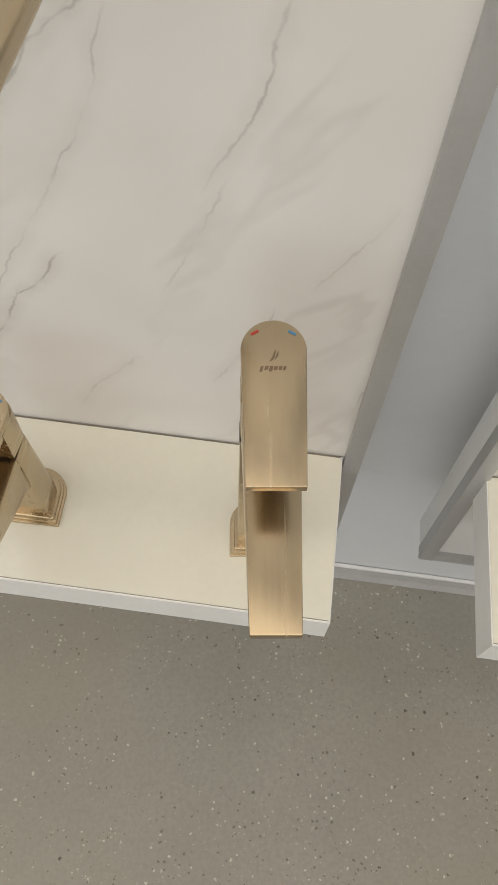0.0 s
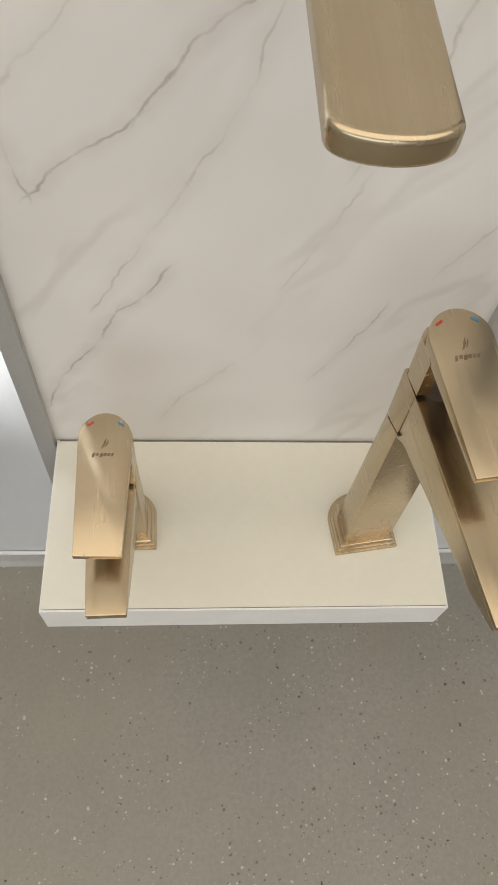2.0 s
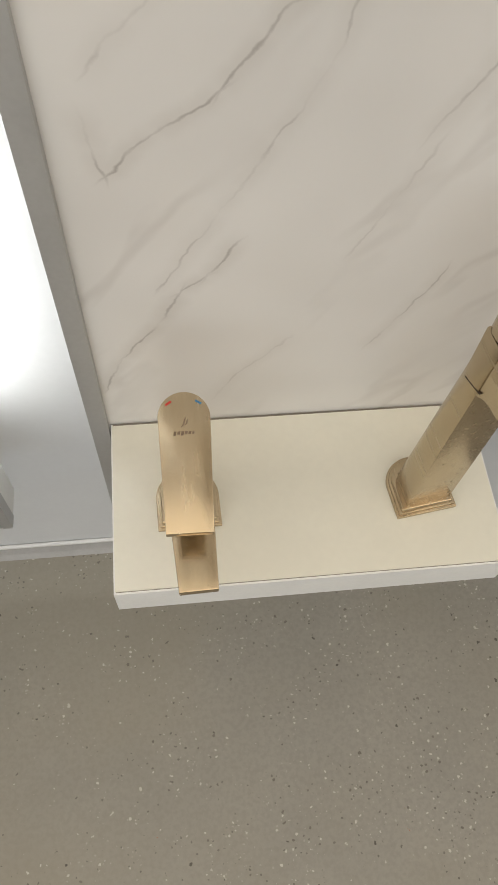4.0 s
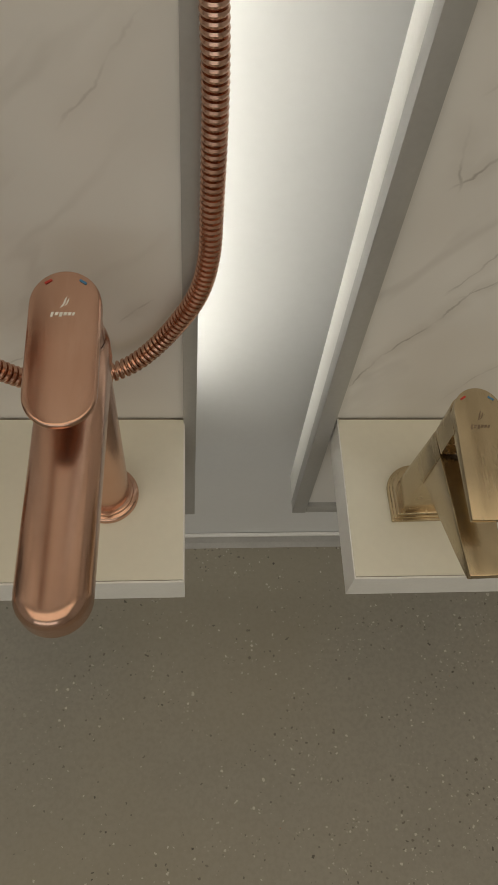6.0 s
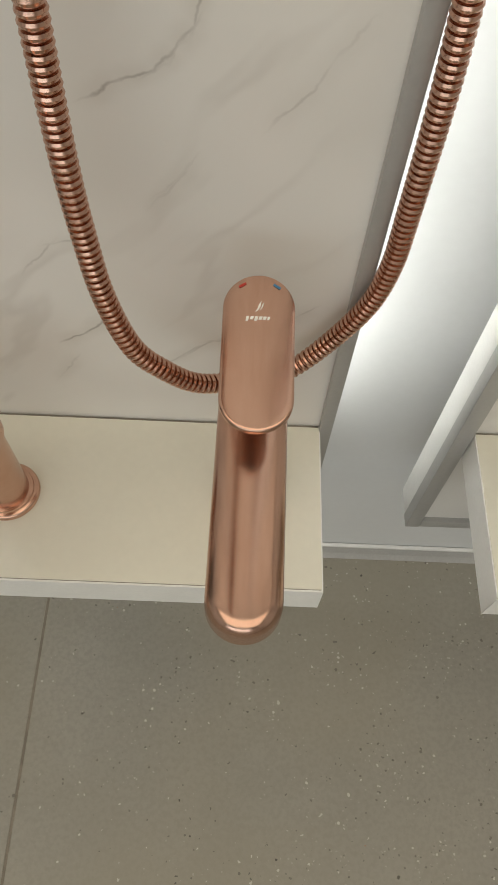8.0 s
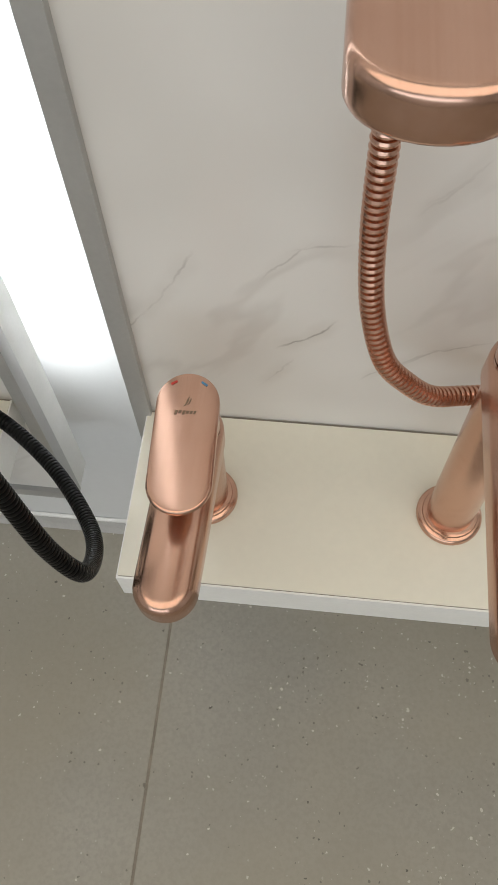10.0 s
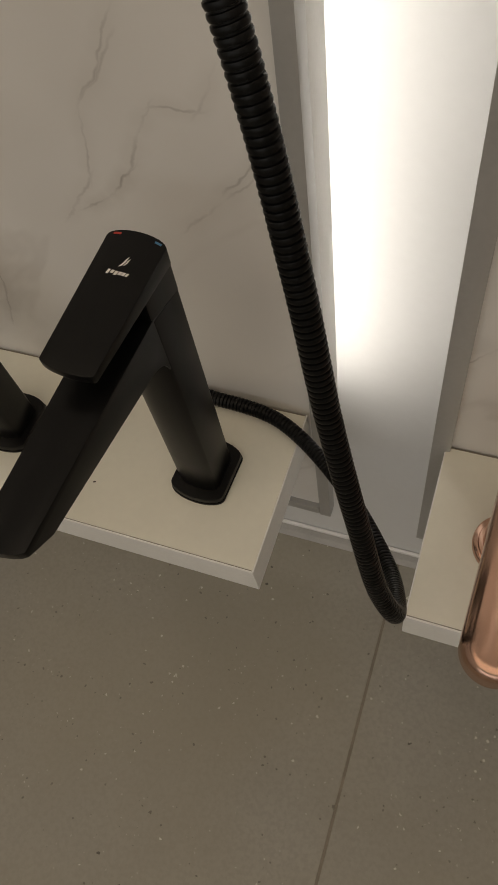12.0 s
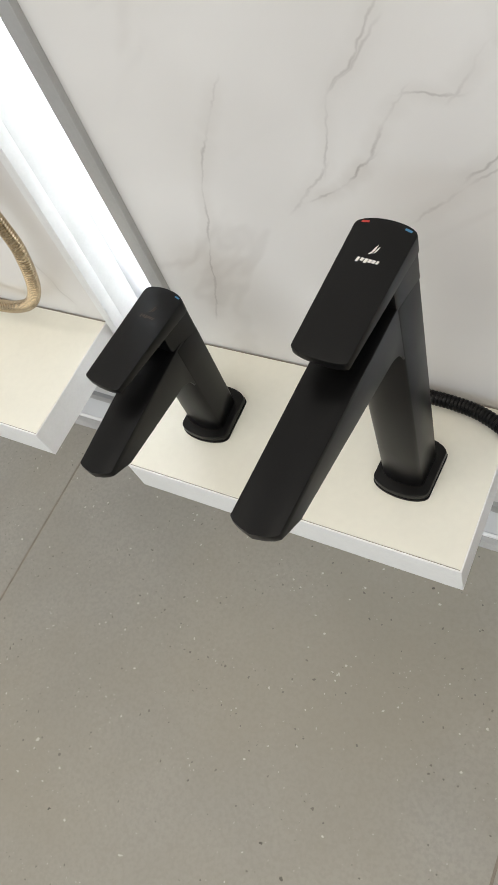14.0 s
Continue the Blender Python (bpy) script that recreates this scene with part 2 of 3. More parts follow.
def box(x0, x1, y0, y1, z0, z1, bevel=0.0, segments=2, bm=None):
    b = bmesh.new()
    vs = [b.verts.new((x, y, z)) for z in (z0, z1) for y in (y0, y1) for x in (x0, x1)]
    for f in ((0, 1, 3, 2), (4, 5, 7, 6), (0, 1, 5, 4), (2, 3, 7, 6), (0, 2, 6, 4), (1, 3, 7, 5)):
        b.faces.new([vs[i] for i in f])
    bmesh.ops.recalc_face_normals(b, faces=b.faces[:])
    soften(b, bevel, segments)
    return merge(bm, b)


def merge(target, b):
    if target is None:
        return b
    data = bpy.data.meshes.new("joined")
    b.to_mesh(data)
    b.free()
    target.from_mesh(data)
    bpy.data.meshes.remove(data)
    return target


def prism(outline, z0, z1, bevel=0.0, segments=2, tilt=None, axis="z", top_bevel=0.0, bm=None):
    """An outline of (a, b) pairs extruded. axis z: pairs are x, y. axis x: pairs are y, z. tilt(x, y, z) gives a new z."""
    b = bmesh.new()
    rings = []
    for h in (z0, z1):
        rings.append([b.verts.new((p, q, h) if axis == "z" else (h, p, q)) for p, q in outline])
    n = len(outline)
    b.faces.new(rings[0])
    top = b.faces.new(rings[1])
    for i in range(n):
        b.faces.new((rings[0][i], rings[0][(i + 1) % n], rings[1][(i + 1) % n], rings[1][i]))
    bmesh.ops.recalc_face_normals(b, faces=b.faces[:])
    if top_bevel:
        bmesh.ops.bevel(b, geom=list(top.edges), offset=top_bevel, segments=6, profile=0.5, affect="EDGES", clamp_overlap=True)
    soften(b, bevel, segments)
    if tilt:
        for v in b.verts:
            v.co.z = tilt(*v.co)
    return merge(bm, b)


def arc(cx, cy, rx, ry, a0, a1, n):
    return [(cx + rx * math.cos(radians(a0 + (a1 - a0) * i / n)), cy + ry * math.sin(radians(a0 + (a1 - a0) * i / n))) for i in range(n + 1)]


def turned(profile, n=40):
    """A profile of (radius, z) turned round z."""
    b = bmesh.new()
    rows = [[b.verts.new((r * math.cos(2 * math.pi * i / n), r * math.sin(2 * math.pi * i / n), z)) for i in range(n)] for r, z in profile]
    for r0, r1 in zip(rows, rows[1:]):
        for i in range(n):
            b.faces.new((r0[i], r0[(i + 1) % n], r1[(i + 1) % n], r1[i]))
    b.faces.new(rows[0])
    b.faces.new(rows[-1])
    return b


def dome_bar(r, y_back, y_tip, z0, z_top, edge, crown, taper=1.0, bm=None):
    """A bar with a round plan at both ends, rounded top edges and a slightly crowned top; y_back and y_tip are the centres of its ends."""
    b = bmesh.new()
    rows = []
    steps = [(r - 0.0015, z0), (r, z0 + 0.0015), (r, z_top - edge)]
    steps += [(r - edge + edge * math.cos(radians(a)), z_top - edge + edge * math.sin(radians(a))) for a in (15, 30, 45, 60, 75, 90)]
    steps += [((r - edge) * k, z_top) for k in (0.85, 0.7, 0.55, 0.4, 0.25, 0.1)]
    for k, z in steps:
        o = arc(0, y_back, k, k, 0, 180, 20) + arc(0, y_tip, k * taper, k * taper, 180, 360, 20)
        rows.append([b.verts.new((x, y, z - (crown * (x / r) ** 2 if z > z0 + 0.002 else 0.0))) for x, y in o])
    n = len(rows[0])
    for r0, r1 in zip(rows, rows[1:]):
        for i in range(n):
            b.faces.new((r0[i], r0[(i + 1) % n], r1[(i + 1) % n], r1[i]))
    b.faces.new(rows[0])
    b.faces.new(rows[-1])
    return merge(bm, b)


def spline(points, per):
    pts = [Vector(p) for p in points]
    pts = [2 * pts[0] - pts[1]] + pts + [2 * pts[-1] - pts[-2]]
    out = []
    for i in range(1, len(pts) - 2):
        a, b, c, d = pts[i - 1:i + 3]
        for k in range(per):
            u = k / per
            out.append(0.5 * (2 * b + (c - a) * u + (2 * a - 5 * b + 4 * c - d) * u * u + (3 * b - a - 3 * c + d) * u ** 3))
    out.append(pts[-2])
    return out


def ribbed_tube(points, radius, pitch, depth, sides=18):
    """A flexible hose: rounded rings with narrow grooves between them along a smooth line."""
    line = spline(points, 60)
    lengths = [0.0]
    for a, b in zip(line, line[1:]):
        lengths.append(lengths[-1] + (b - a).length)
    rings = int(lengths[-1] / pitch)
    steps = [(0.0, 1 - depth), (0.20, 1 - depth), (0.28, 1 - 0.25 * depth), (0.60, 1.0), (0.92, 1 - 0.25 * depth)]
    b = bmesh.new()
    normal, rows, k = Vector((0.3, 1, 0.2)), [], 0
    for i in range(rings):
        for u, r in steps:
            s = (i + u) * pitch
            while k < len(lengths) - 2 and lengths[k + 1] < s:
                k += 1
            f = (s - lengths[k]) / max(lengths[k + 1] - lengths[k], 1e-9)
            centre = line[k].lerp(line[k + 1], f)
            way = (line[min(k + 2, len(line) - 1)] - line[max(k - 1, 0)]).normalized()
            normal = (normal - way * normal.dot(way)).normalized()
            side = way.cross(normal)
            rows.append([b.verts.new(centre + (normal * math.cos(2 * math.pi * j / sides) + side * math.sin(2 * math.pi * j / sides)) * radius * r) for j in range(sides)])
    for r0, r1 in zip(rows, rows[1:]):
        for j in range(sides):
            b.faces.new((r0[j], r0[(j + 1) % sides], r1[(j + 1) % sides], r1[j]))
    b.faces.new(rows[0])
    b.faces.new(rows[-1])
    return b


# ---- the room ----
wall = mesh_object("wall_back", box(ROOM_X0, ROOM_X1, WALL_Y, WALL_Y + 0.12, FLOOR_Z, CEIL_Z), WALL, False)
tagged(wall, "pale grey painted wall behind the panels", "wall", kind="structure")
for wname, b in (("wall_left", box(ROOM_X0 - 0.12, ROOM_X0, ROOM_Y0, WALL_Y, FLOOR_Z, CEIL_Z)), ("wall_right", box(ROOM_X1, ROOM_X1 + 0.12, ROOM_Y0, WALL_Y, FLOOR_Z, CEIL_Z)),
                 ("wall_front", box(ROOM_X0, ROOM_X1, ROOM_Y0 - 0.12, ROOM_Y0, FLOOR_Z, CEIL_Z))):
    tagged(mesh_object(wname, b, WALL, False), "plain pale painted showroom wall", "wall", kind="structure")
tagged(mesh_object("ceiling", box(ROOM_X0, ROOM_X1, ROOM_Y0, WALL_Y, CEIL_Z, CEIL_Z + 0.1), CEILING, False), "plain white painted ceiling", "ceiling", kind="structure")
skirt = bmesh.new()
for b in (prism([(WALL_Y - 0.016, FLOOR_Z), (WALL_Y, FLOOR_Z), (WALL_Y, FLOOR_Z + 0.022), (WALL_Y - 0.004, FLOOR_Z + 0.022), (WALL_Y - 0.010, FLOOR_Z + 0.008)], ROOM_X0, ROOM_X1, axis="x"),):
    merge(skirt, b)
skirting = tagged(mesh_object("baseboard", skirt, SKIRT, False), "low grey coved skirting with a white top lip", "baseboard", kind="structure")
part("top_lip", box(ROOM_X0, ROOM_X1, WALL_Y - 0.0065, WALL_Y - 0.001, FLOOR_Z + 0.0225, FLOOR_Z + 0.027, 0.001), LIP, skirting, "thin white lip along the skirting")

ground = tagged(mesh_object("floor", box(ROOM_X0, ROOM_X1, ROOM_Y0, WALL_Y, FLOOR_Z - 0.1, FLOOR_Z - 0.0007), JOINT, False), "speckled grey terrazzo-look tiled floor with dark joints", "floor", kind="structure")

# ---- display panels ----
PANEL_Z0, PANEL_Z1, PANEL_FRONT, PANEL_BACK, RAIL = -0.193, 1.30, -0.006, 0.038, 0.0145


def display_panel(x0, x1, veins, shift, roll, rail, trim, label):
    cx = (x0 + x1) / 2
    p = empty("marble_display", pose(cx, 0, PANEL_Z0, 0, roll), label, "display", "marble display panels on the wall")
    h, w = PANEL_Z1 - PANEL_Z0, (x1 - x0) / 2
    part("marble_slab", box(-w + RAIL - 0.002, w - rail + 0.002, 0.0, 0.008, RAIL - 0.002, h - RAIL + 0.002), marble("veined_marble", shift, veins), p, "white marble-look slab with grey veins", False)
    part("back_board", box(-w + 0.017, w - 0.017, 0.009, PANEL_BACK - 0.002, 0.016, h - 0.016), BOARD, p, smooth=False)
    for sx in (-1, 1):
        a, b = sorted((sx * w, sx * (w - (rail if sx > 0 else RAIL))))
        part("side_rail", box(a, b, PANEL_FRONT, 0.0085, 0.0, h, 0.0009), trim if sx > 0 else ALU, p, "satin edge rail")
        a, b = sorted((sx * (w - 0.0008), sx * (w - 0.016)))
        part("side_board", box(a, b, 0.0088, PANEL_BACK, 0.0006, h - 0.0006, 0.0006), EDGE, p, "off-white laminated side board with small chips")
    for z in (0.0, h - RAIL):
        part("cross_rail", box(-w + RAIL + 0.0003, w - rail - 0.0003, PANEL_FRONT + 0.0006, PANEL_BACK - 0.001, z, z + RAIL, 0.001), ALU, p, "satin grey aluminium edge rail")
    for z in (0.25, 1.15):
        part("bracket", box(-w + 0.09, w - 0.09, PANEL_BACK, WALL_Y - 0.0005, z, z + 0.03, 0.001), ALU, p)
    return p


# veins: strength, then points as x from the panel's middle and height over the panel's foot
VEINS_1 = [
    (0.65, ((-0.148, 0.246), (-0.134, 0.284), (-0.104, 0.324), (-0.088, 0.355), (-0.072, 0.367), (-0.054, 0.395))),
    (0.35, ((-0.100, 0.359), (-0.065, 0.420), (-0.055, 0.436), (-0.040, 0.467), (-0.015, 0.508), (-0.004, 0.545))),
    (0.60, ((-0.125, 0.447), (-0.097, 0.474), (-0.066, 0.495), (-0.045, 0.523), (-0.024, 0.547), (-0.018, 0.551))),
    (0.50, ((-0.130, 0.483), (-0.127, 0.463), (-0.125, 0.447))),
    (0.30, ((-0.065, 0.223), (-0.045, 0.260), (-0.017, 0.297))),
    (0.40, ((0.044, 0.284), (0.073, 0.343), (0.079, 0.366))),
    (0.28, ((-0.124, 0.509), (-0.105, 0.533), (-0.089, 0.548))),
    (0.40, ((0.041, 0.464), (0.058, 0.500), (0.070, 0.534), (0.075, 0.563))),
    (0.25, ((0.015, 0.385), (0.031, 0.421), (0.050, 0.465))),
    (0.40, ((0.143, 0.249), (0.150, 0.275), (0.165, 0.333))),
    (0.25, ((0.105, 0.396), (0.129, 0.437), (0.140, 0.459))),
]
VEINS_2 = [
    (0.62, ((0.001, 0.491), (0.017, 0.500), (0.034, 0.508), (0.046, 0.518), (0.054, 0.529), (0.058, 0.547))),
    (0.60, ((0.112, 0.327), (0.125, 0.340))),
    (0.30, ((0.033, 0.433), (0.052, 0.457))),
    (0.50, ((0.021, 0.265), (0.051, 0.293))),
    (0.28, ((0.091, 0.478), (0.111, 0.505), (0.130, 0.534))),
    (0.68, ((-0.039, 0.294), (-0.028, 0.302), (-0.011, 0.320))),
    (0.50, ((-0.055, 0.246), (-0.040, 0.271))),
    (0.35, ((0.040, 0.281), (0.064, 0.304), (0.089, 0.314))),
    (0.35, ((-0.155, 0.293), (-0.114, 0.351), (-0.103, 0.375))),
    (0.35, ((-0.052, 0.367), (-0.032, 0.389), (-0.009, 0.395))),
    (0.35, ((0.029, 0.424), (0.052, 0.457))),
]
VEINS_3 = [
    (0.70, ((0.013, 0.396), (0.036, 0.410), (0.057, 0.432))),
    (0.42, ((0.057, 0.432), (0.072, 0.460), (0.082, 0.476), (0.109, 0.481), (0.124, 0.501))),
    (0.40, ((0.042, 0.476), (0.060, 0.500), (0.073, 0.525))),
    (0.30, ((0.083, 0.392), (0.112, 0.418), (0.134, 0.440))),
    (0.40, ((-0.112, 0.241), (-0.069, 0.396), (-0.053, 0.439), (-0.033, 0.477))),
    (0.45, ((0.134, 0.509), (0.145, 0.481), (0.137, 0.454), (0.111, 0.421))),
    (0.25, ((-0.039, 0.213), (0.001, 0.299), (0.048, 0.367))),
    (0.30, ((-0.002, 0.385), (0.025, 0.424), (0.039, 0.471), (0.071, 0.512))),
]
VEINS_4 = [(0.4, ((0.12, 0.22), (0.08, 0.32), (0.03, 0.42))), (0.35, ((-0.1, 0.25), (-0.02, 0.4), (0.06, 0.56)))]
PANELS = [(0.258, 0.592, VEINS_4, 3.1, 0.0, RAIL, ALU), (-0.166, 0.166, VEINS_1, 0.0, 0.0, RAIL, ALU), (-0.5915, -0.2705, VEINS_2, 7.7, 0.3, 0.0105, ALU),
          (-1.014, -0.681, VEINS_3, 12.4, 0.9, 0.0115, ALU), (-1.435, -1.1005, VEINS_4, 17.3, 2.3, 0.0105, EDGE)]
for x0, x1, veins, shift, roll, rail, trim in PANELS:
    display_panel(x0, x1, veins, shift, roll, rail, trim, "tall white marble-look panel in a grey aluminium frame")


for ex, watts in LED_EDGES:
    strip = empty("led_strip", pose(ex - 0.042, 0.0425, 0.60), "slim aluminium light strip behind the panel edge", "light strip", "light strips")
    part("channel", box(-0.008, 0.006, -0.004, 0.004, -0.67, 0.67, 0.001), ALU, strip)

# ---- shelves ----
SHELF_T, SHELF_Y = 0.039, -0.1425


def display_shelf(x0, x1, label):
    cx, w = (x0 + x1) / 2, (x1 - x0) / 2
    s = empty("display_shelf", pose(cx, 0, 0), label, "shelf", "display shelves")
    part("core", box(-w + 0.0016, w - 0.0016, SHELF_Y + 0.0016, -0.0008, -SHELF_T + 0.0006, -0.0011), SEAM, s, smooth=False)
    part("top_sheet", box(-w + 0.0010, w - 0.0010, SHELF_Y + 0.0021, -0.0024, -0.0012, 0.0, 0.0002, 1), CREAM, s, "cream laminate top")
    b = prism([(-w, SHELF_Y), (w, SHELF_Y), (w - 0.0015, SHELF_Y + 0.0015), (-w + 0.0015, SHELF_Y + 0.0015)], -SHELF_T, -0.0007)
    part("front_edging", b, EDGE, s, "white edge band", False)
    for sx in (-1, 1):
        b = prism([(sx * w, SHELF_Y + 0.0002), (sx * w, -0.0008), (sx * (w - 0.0015), -0.0008), (sx * (w - 0.0015), SHELF_Y + 0.0018)], -SHELF_T, -0.0007)
        part("side_edging", b, EDGE, s, "white edge band", False)
    return s


SHELVES = [(0.270, 0.570), (-0.150, 0.150), (-0.580, -0.279), (-0.9965, -0.6935), (-1.410, -1.108)]
for x0, x1 in SHELVES:
    display_shelf(x0, x1, "cream-topped floating shelf with white edges on the marble panel")


# ---- mixers ----
def marks(handle, kind, back, z, colour, mark_tilt):
    """Hot and cold dashes, a leaf-shaped emblem and a row of plain bars on the lever's top."""
    aside, behind, slant = (0.0122, 0.0042, 12) if kind == "arched" else (0.0090, 0.0072, 33)
    for sx, mat, name in ((-1, RED, "hot_mark"), (1, BLUE, "cold_mark")):
        if kind == "arched" and colour is STAIN_AND_SHADE and sx < 0:
            continue
        o = [(-0.0021, -0.0006), (0.0021, -0.0006), (0.0021, 0.0006), (-0.0021, 0.0006)]
        ang = radians(-slant * sx)
        o = [(sx * aside + x * math.cos(ang) - y * math.sin(ang), back - behind + x * math.sin(ang) + y * math.cos(ang)) for x, y in o]
        part(name, prism(o, z, z + 0.0002, tilt=mark_tilt), mat, handle, "small red dash" if sx < 0 else "small blue dash", False)
    emblem = bmesh.new()
    leaf = [(-0.0019, -0.0034), (-0.0004, -0.0026), (0.0008, -0.0004), (0.0014, 0.0034), (0.0001, 0.0012), (-0.0006, -0.0014)]
    for dx, k in ((-0.0002, 1.0), (0.0014, 0.7)):
        merge(emblem, prism([(dx + x * k, back - 0.0195 + y * k) for x, y in leaf], z, z + 0.0002, tilt=mark_tilt))
    part("emblem", emblem, colour, handle, smooth=False)
    bars = bmesh.new()
    for k, (low, wide) in enumerate(((0.0009, 0.0013), (0.0, 0.0016), (0.0007, 0.0016), (0.0, 0.0017), (0.0, 0.0016), (0.0, 0.0012))):
        x, y0, y1 = -0.0066 + k * 0.0022, back - 0.0275 - low, back - 0.0256
        merge(bars, prism([(x - 0.0003, y0), (x + wide - 0.0003, y0), (x + wide + 0.0003, y1), (x + 0.0003, y1)], z, z + 0.0002, tilt=mark_tilt))
    part("name_bars", bars, colour, handle, smooth=False)


def spout_profile(reach, zt, drop, root, apex, tip=0.006):
    """Side view of a straight spout in y and z, with the rounded corner under its root; apex: height of that corner's top."""
    pts = [(-0.004, zt), (-reach, zt - drop), (-reach, zt - drop - tip), (-reach + 0.022, zt - drop - tip - 0.010)]
    pts += [(-root - 0.018, apex)]
    pts += [(-root - 0.018 + 0.018 * math.sin(radians(a)), apex - 0.016 + 0.016 * math.cos(radians(a))) for a in (15, 30, 45, 60, 75, 88)]
    pts += [(-0.004, apex - 0.016)]
    return pts


def lever_mixer(kind, x, y, yaw, lean, mat, top, spout_z, reach, lever, lever_drop, lever_yaw, head, mark, label, group):
    """A single-lever basin mixer on a shelf; its front looks along -y. top: height of the lever's back; spout_z: of the spout's root;
    head: how far the lever's end stands behind the column's middle; lean: degrees to the side."""
    tap = empty("basin_mixer", pose(x, y, 0.0, 0, lean, yaw), label, "tap", group)
    if kind == "square":
        front, back, half = -0.0185, 0.0155, 0.0182
        d_shape = [(-half, front), (half, front), (half, 0.001)] + arc(0, 0.001, half, back - 0.001, 0, 180, 16)[1:-1] + [(-half, 0.001)]
        plate = [(-0.0242, -0.0245), (0.0242, -0.0245), (0.0242, 0.002)] + arc(0, 0.002, 0.0242, 0.0225, 0, 180, 20)[1:-1] + [(-0.0242, 0.002)]
        b = prism(plate, 0.0, 0.0034, 0.0008)
        prism([(px * 0.93, py * 0.93) for px, py in plate], 0.0034, 0.0058, 0.0009, 2, bm=b)
        prism([(px * 0.86, py * 0.86) for px, py in plate], 0.0058, 0.0088, 0.0016, 3, bm=b)
        half_s0, half_s1, slim, under, drop = 0.0161, 0.0118, 0.86, 0.035, 0.001
    elif kind == "arched":
        front, back, half = -0.0185, 0.0185, 0.0162
        d_shape = [(-half, -0.013)] + arc(0, -0.013, half, 0.0055, 180, 360, 12)[1:-1] + [(half, -0.013), (half, 0.013)] + arc(0, 0.013, half, 0.0055, 0, 180, 12)[1:-1] + [(-half, 0.013)]
        plate = arc(0, 0.0185, 0.0232, 0.0095, 0, 180, 16) + arc(0, -0.0185, 0.0232, 0.0095, 180, 360, 16)
        b = prism(plate, 0.0, 0.0022, 0.0005)
        prism([(px * 0.975, py * 0.975) for px, py in plate], 0.0022, 0.0085, 0.0010, bm=b)
        half_s0, half_s1, slim, under, drop = 0.0160, 0.0140, 1.0, 0.031, 0.004
    else:
        front, back, half = -0.0172, 0.0172, 0.0172
        d_shape = arc(0, 0, half, half, 0, 360, 36)[:-1]
        b = turned([(0.0236, 0.0), (0.0242, 0.0016), (0.0242, 0.0036), (0.0236, 0.0050), (0.0218, 0.0062), (0.0205, 0.0066), (0.0200, 0.0082), (0.0185, 0.0088)], 44)
        half_s0, half_s1, slim, under, drop = 0.0190, 0.0192, 1.0, 0.0, 0.006
    part("base_plate", b, mat, tap, "stepped base plate")
    shift = head - back

    def gather(px, py, pz):
        """Towards the head the column narrows, and its back leans by the head's shift."""
        k = max(0.0, min(1.0, pz / spout_z))
        behind = max(0.0, min(1.0, (py - front) / (back - front)))
        return px * (1 + (slim - 1) * k), py + shift * k * (0.3 + 0.7 * behind if kind == "square" else 1.0), pz - 0.2 * py * (1.0 if pz > spout_z * 0.6 else 0.0)

    b = bmesh.new()
    levels = [0.006, 0.25 * spout_z, 0.5 * spout_z, 0.75 * spout_z, spout_z - 0.004]
    rows = [[b.verts.new(gather(px, py, z)) for px, py in d_shape] for z in levels]
    n = len(d_shape)
    for r0, r1 in zip(rows, rows[1:]):
        for i in range(n):
            b.faces.new((r0[i], r0[(i + 1) % n], r1[(i + 1) % n], r1[i]))
    b.faces.new(rows[0])
    b.faces.new(rows[-1])
    bmesh.ops.recalc_face_normals(b, faces=b.faces[:])
    if kind != "round":
        soften(b, 0.0012, 2, 40)
    column = part("column", b, mat, tap)
    if kind == "round":
        edge = 0.0068
        b = dome_bar(half_s0, 0.002 + shift, -reach + half_s1, spout_z - 0.027, spout_z, edge, 0.0050, half_s1 / half_s0)
        for v in b.verts:
            k = max(0.0, min(1.0, -v.co.y / reach))
            v.co.z += 0.006 * k * (v.co.z < spout_z - 0.02) - drop * k
    else:
        prof = spout_profile(reach, spout_z, drop, -front - 0.003 - 0.3 * shift, spout_z - under)
        b = prism(prof, -half_s0, half_s0, 0.0, axis="x")
        for v in b.verts:
            k = max(0.0, min(1.0, -v.co.y / reach))
            v.co.x *= 1 + (half_s1 / half_s0 - 1) * k
        if kind == "arched":
            for cut in (-0.8, -0.5, 0.0, 0.5, 0.8):
                bmesh.ops.bisect_plane(b, geom=b.verts[:] + b.edges[:] + b.faces[:], plane_co=(cut * half_s1, 0, 0), plane_no=(1, 0, 0))
            for v in b.verts:
                if v.co.y < -reach + 0.001:
                    v.co.y += 0.006 * (v.co.x / half_s1) ** 2
        soften(b, 0.0009, 2, 30)
    spout = part("spout", b, mat, tap)
    if kind == "square" and top > 0.2:
        for sx in (-1, 1):
            a0, a1 = sorted((sx * 0.0150, sx * 0.0164))
            line = [(-0.007, spout_z - 0.0440), (-0.024, spout_z - 0.0370), (-0.024, spout_z - 0.0365), (-0.007, spout_z - 0.0435)]
            part("joint_line", prism(line, a0, a1, axis="x"), STAIN_AND_SHADE, column, "fine dark joint across the side")
    b = turned([(0.0085, 0.0), (0.0088, 0.003), (0.0070, 0.0034)], 24)
    for v in b.verts:
        v.co += Vector((0, -reach + 0.015, spout_z - drop - (0.0175 if kind == "round" else 0.0125)))
    part("aerator", b, RUBBER if mat is BLACK else mat, spout)

    # lever: a block over the column and a thin slab that reaches forward
    turn = Matrix.Translation((0, shift, 0)) @ Matrix.Rotation(radians(lever_yaw), 4, "Z")
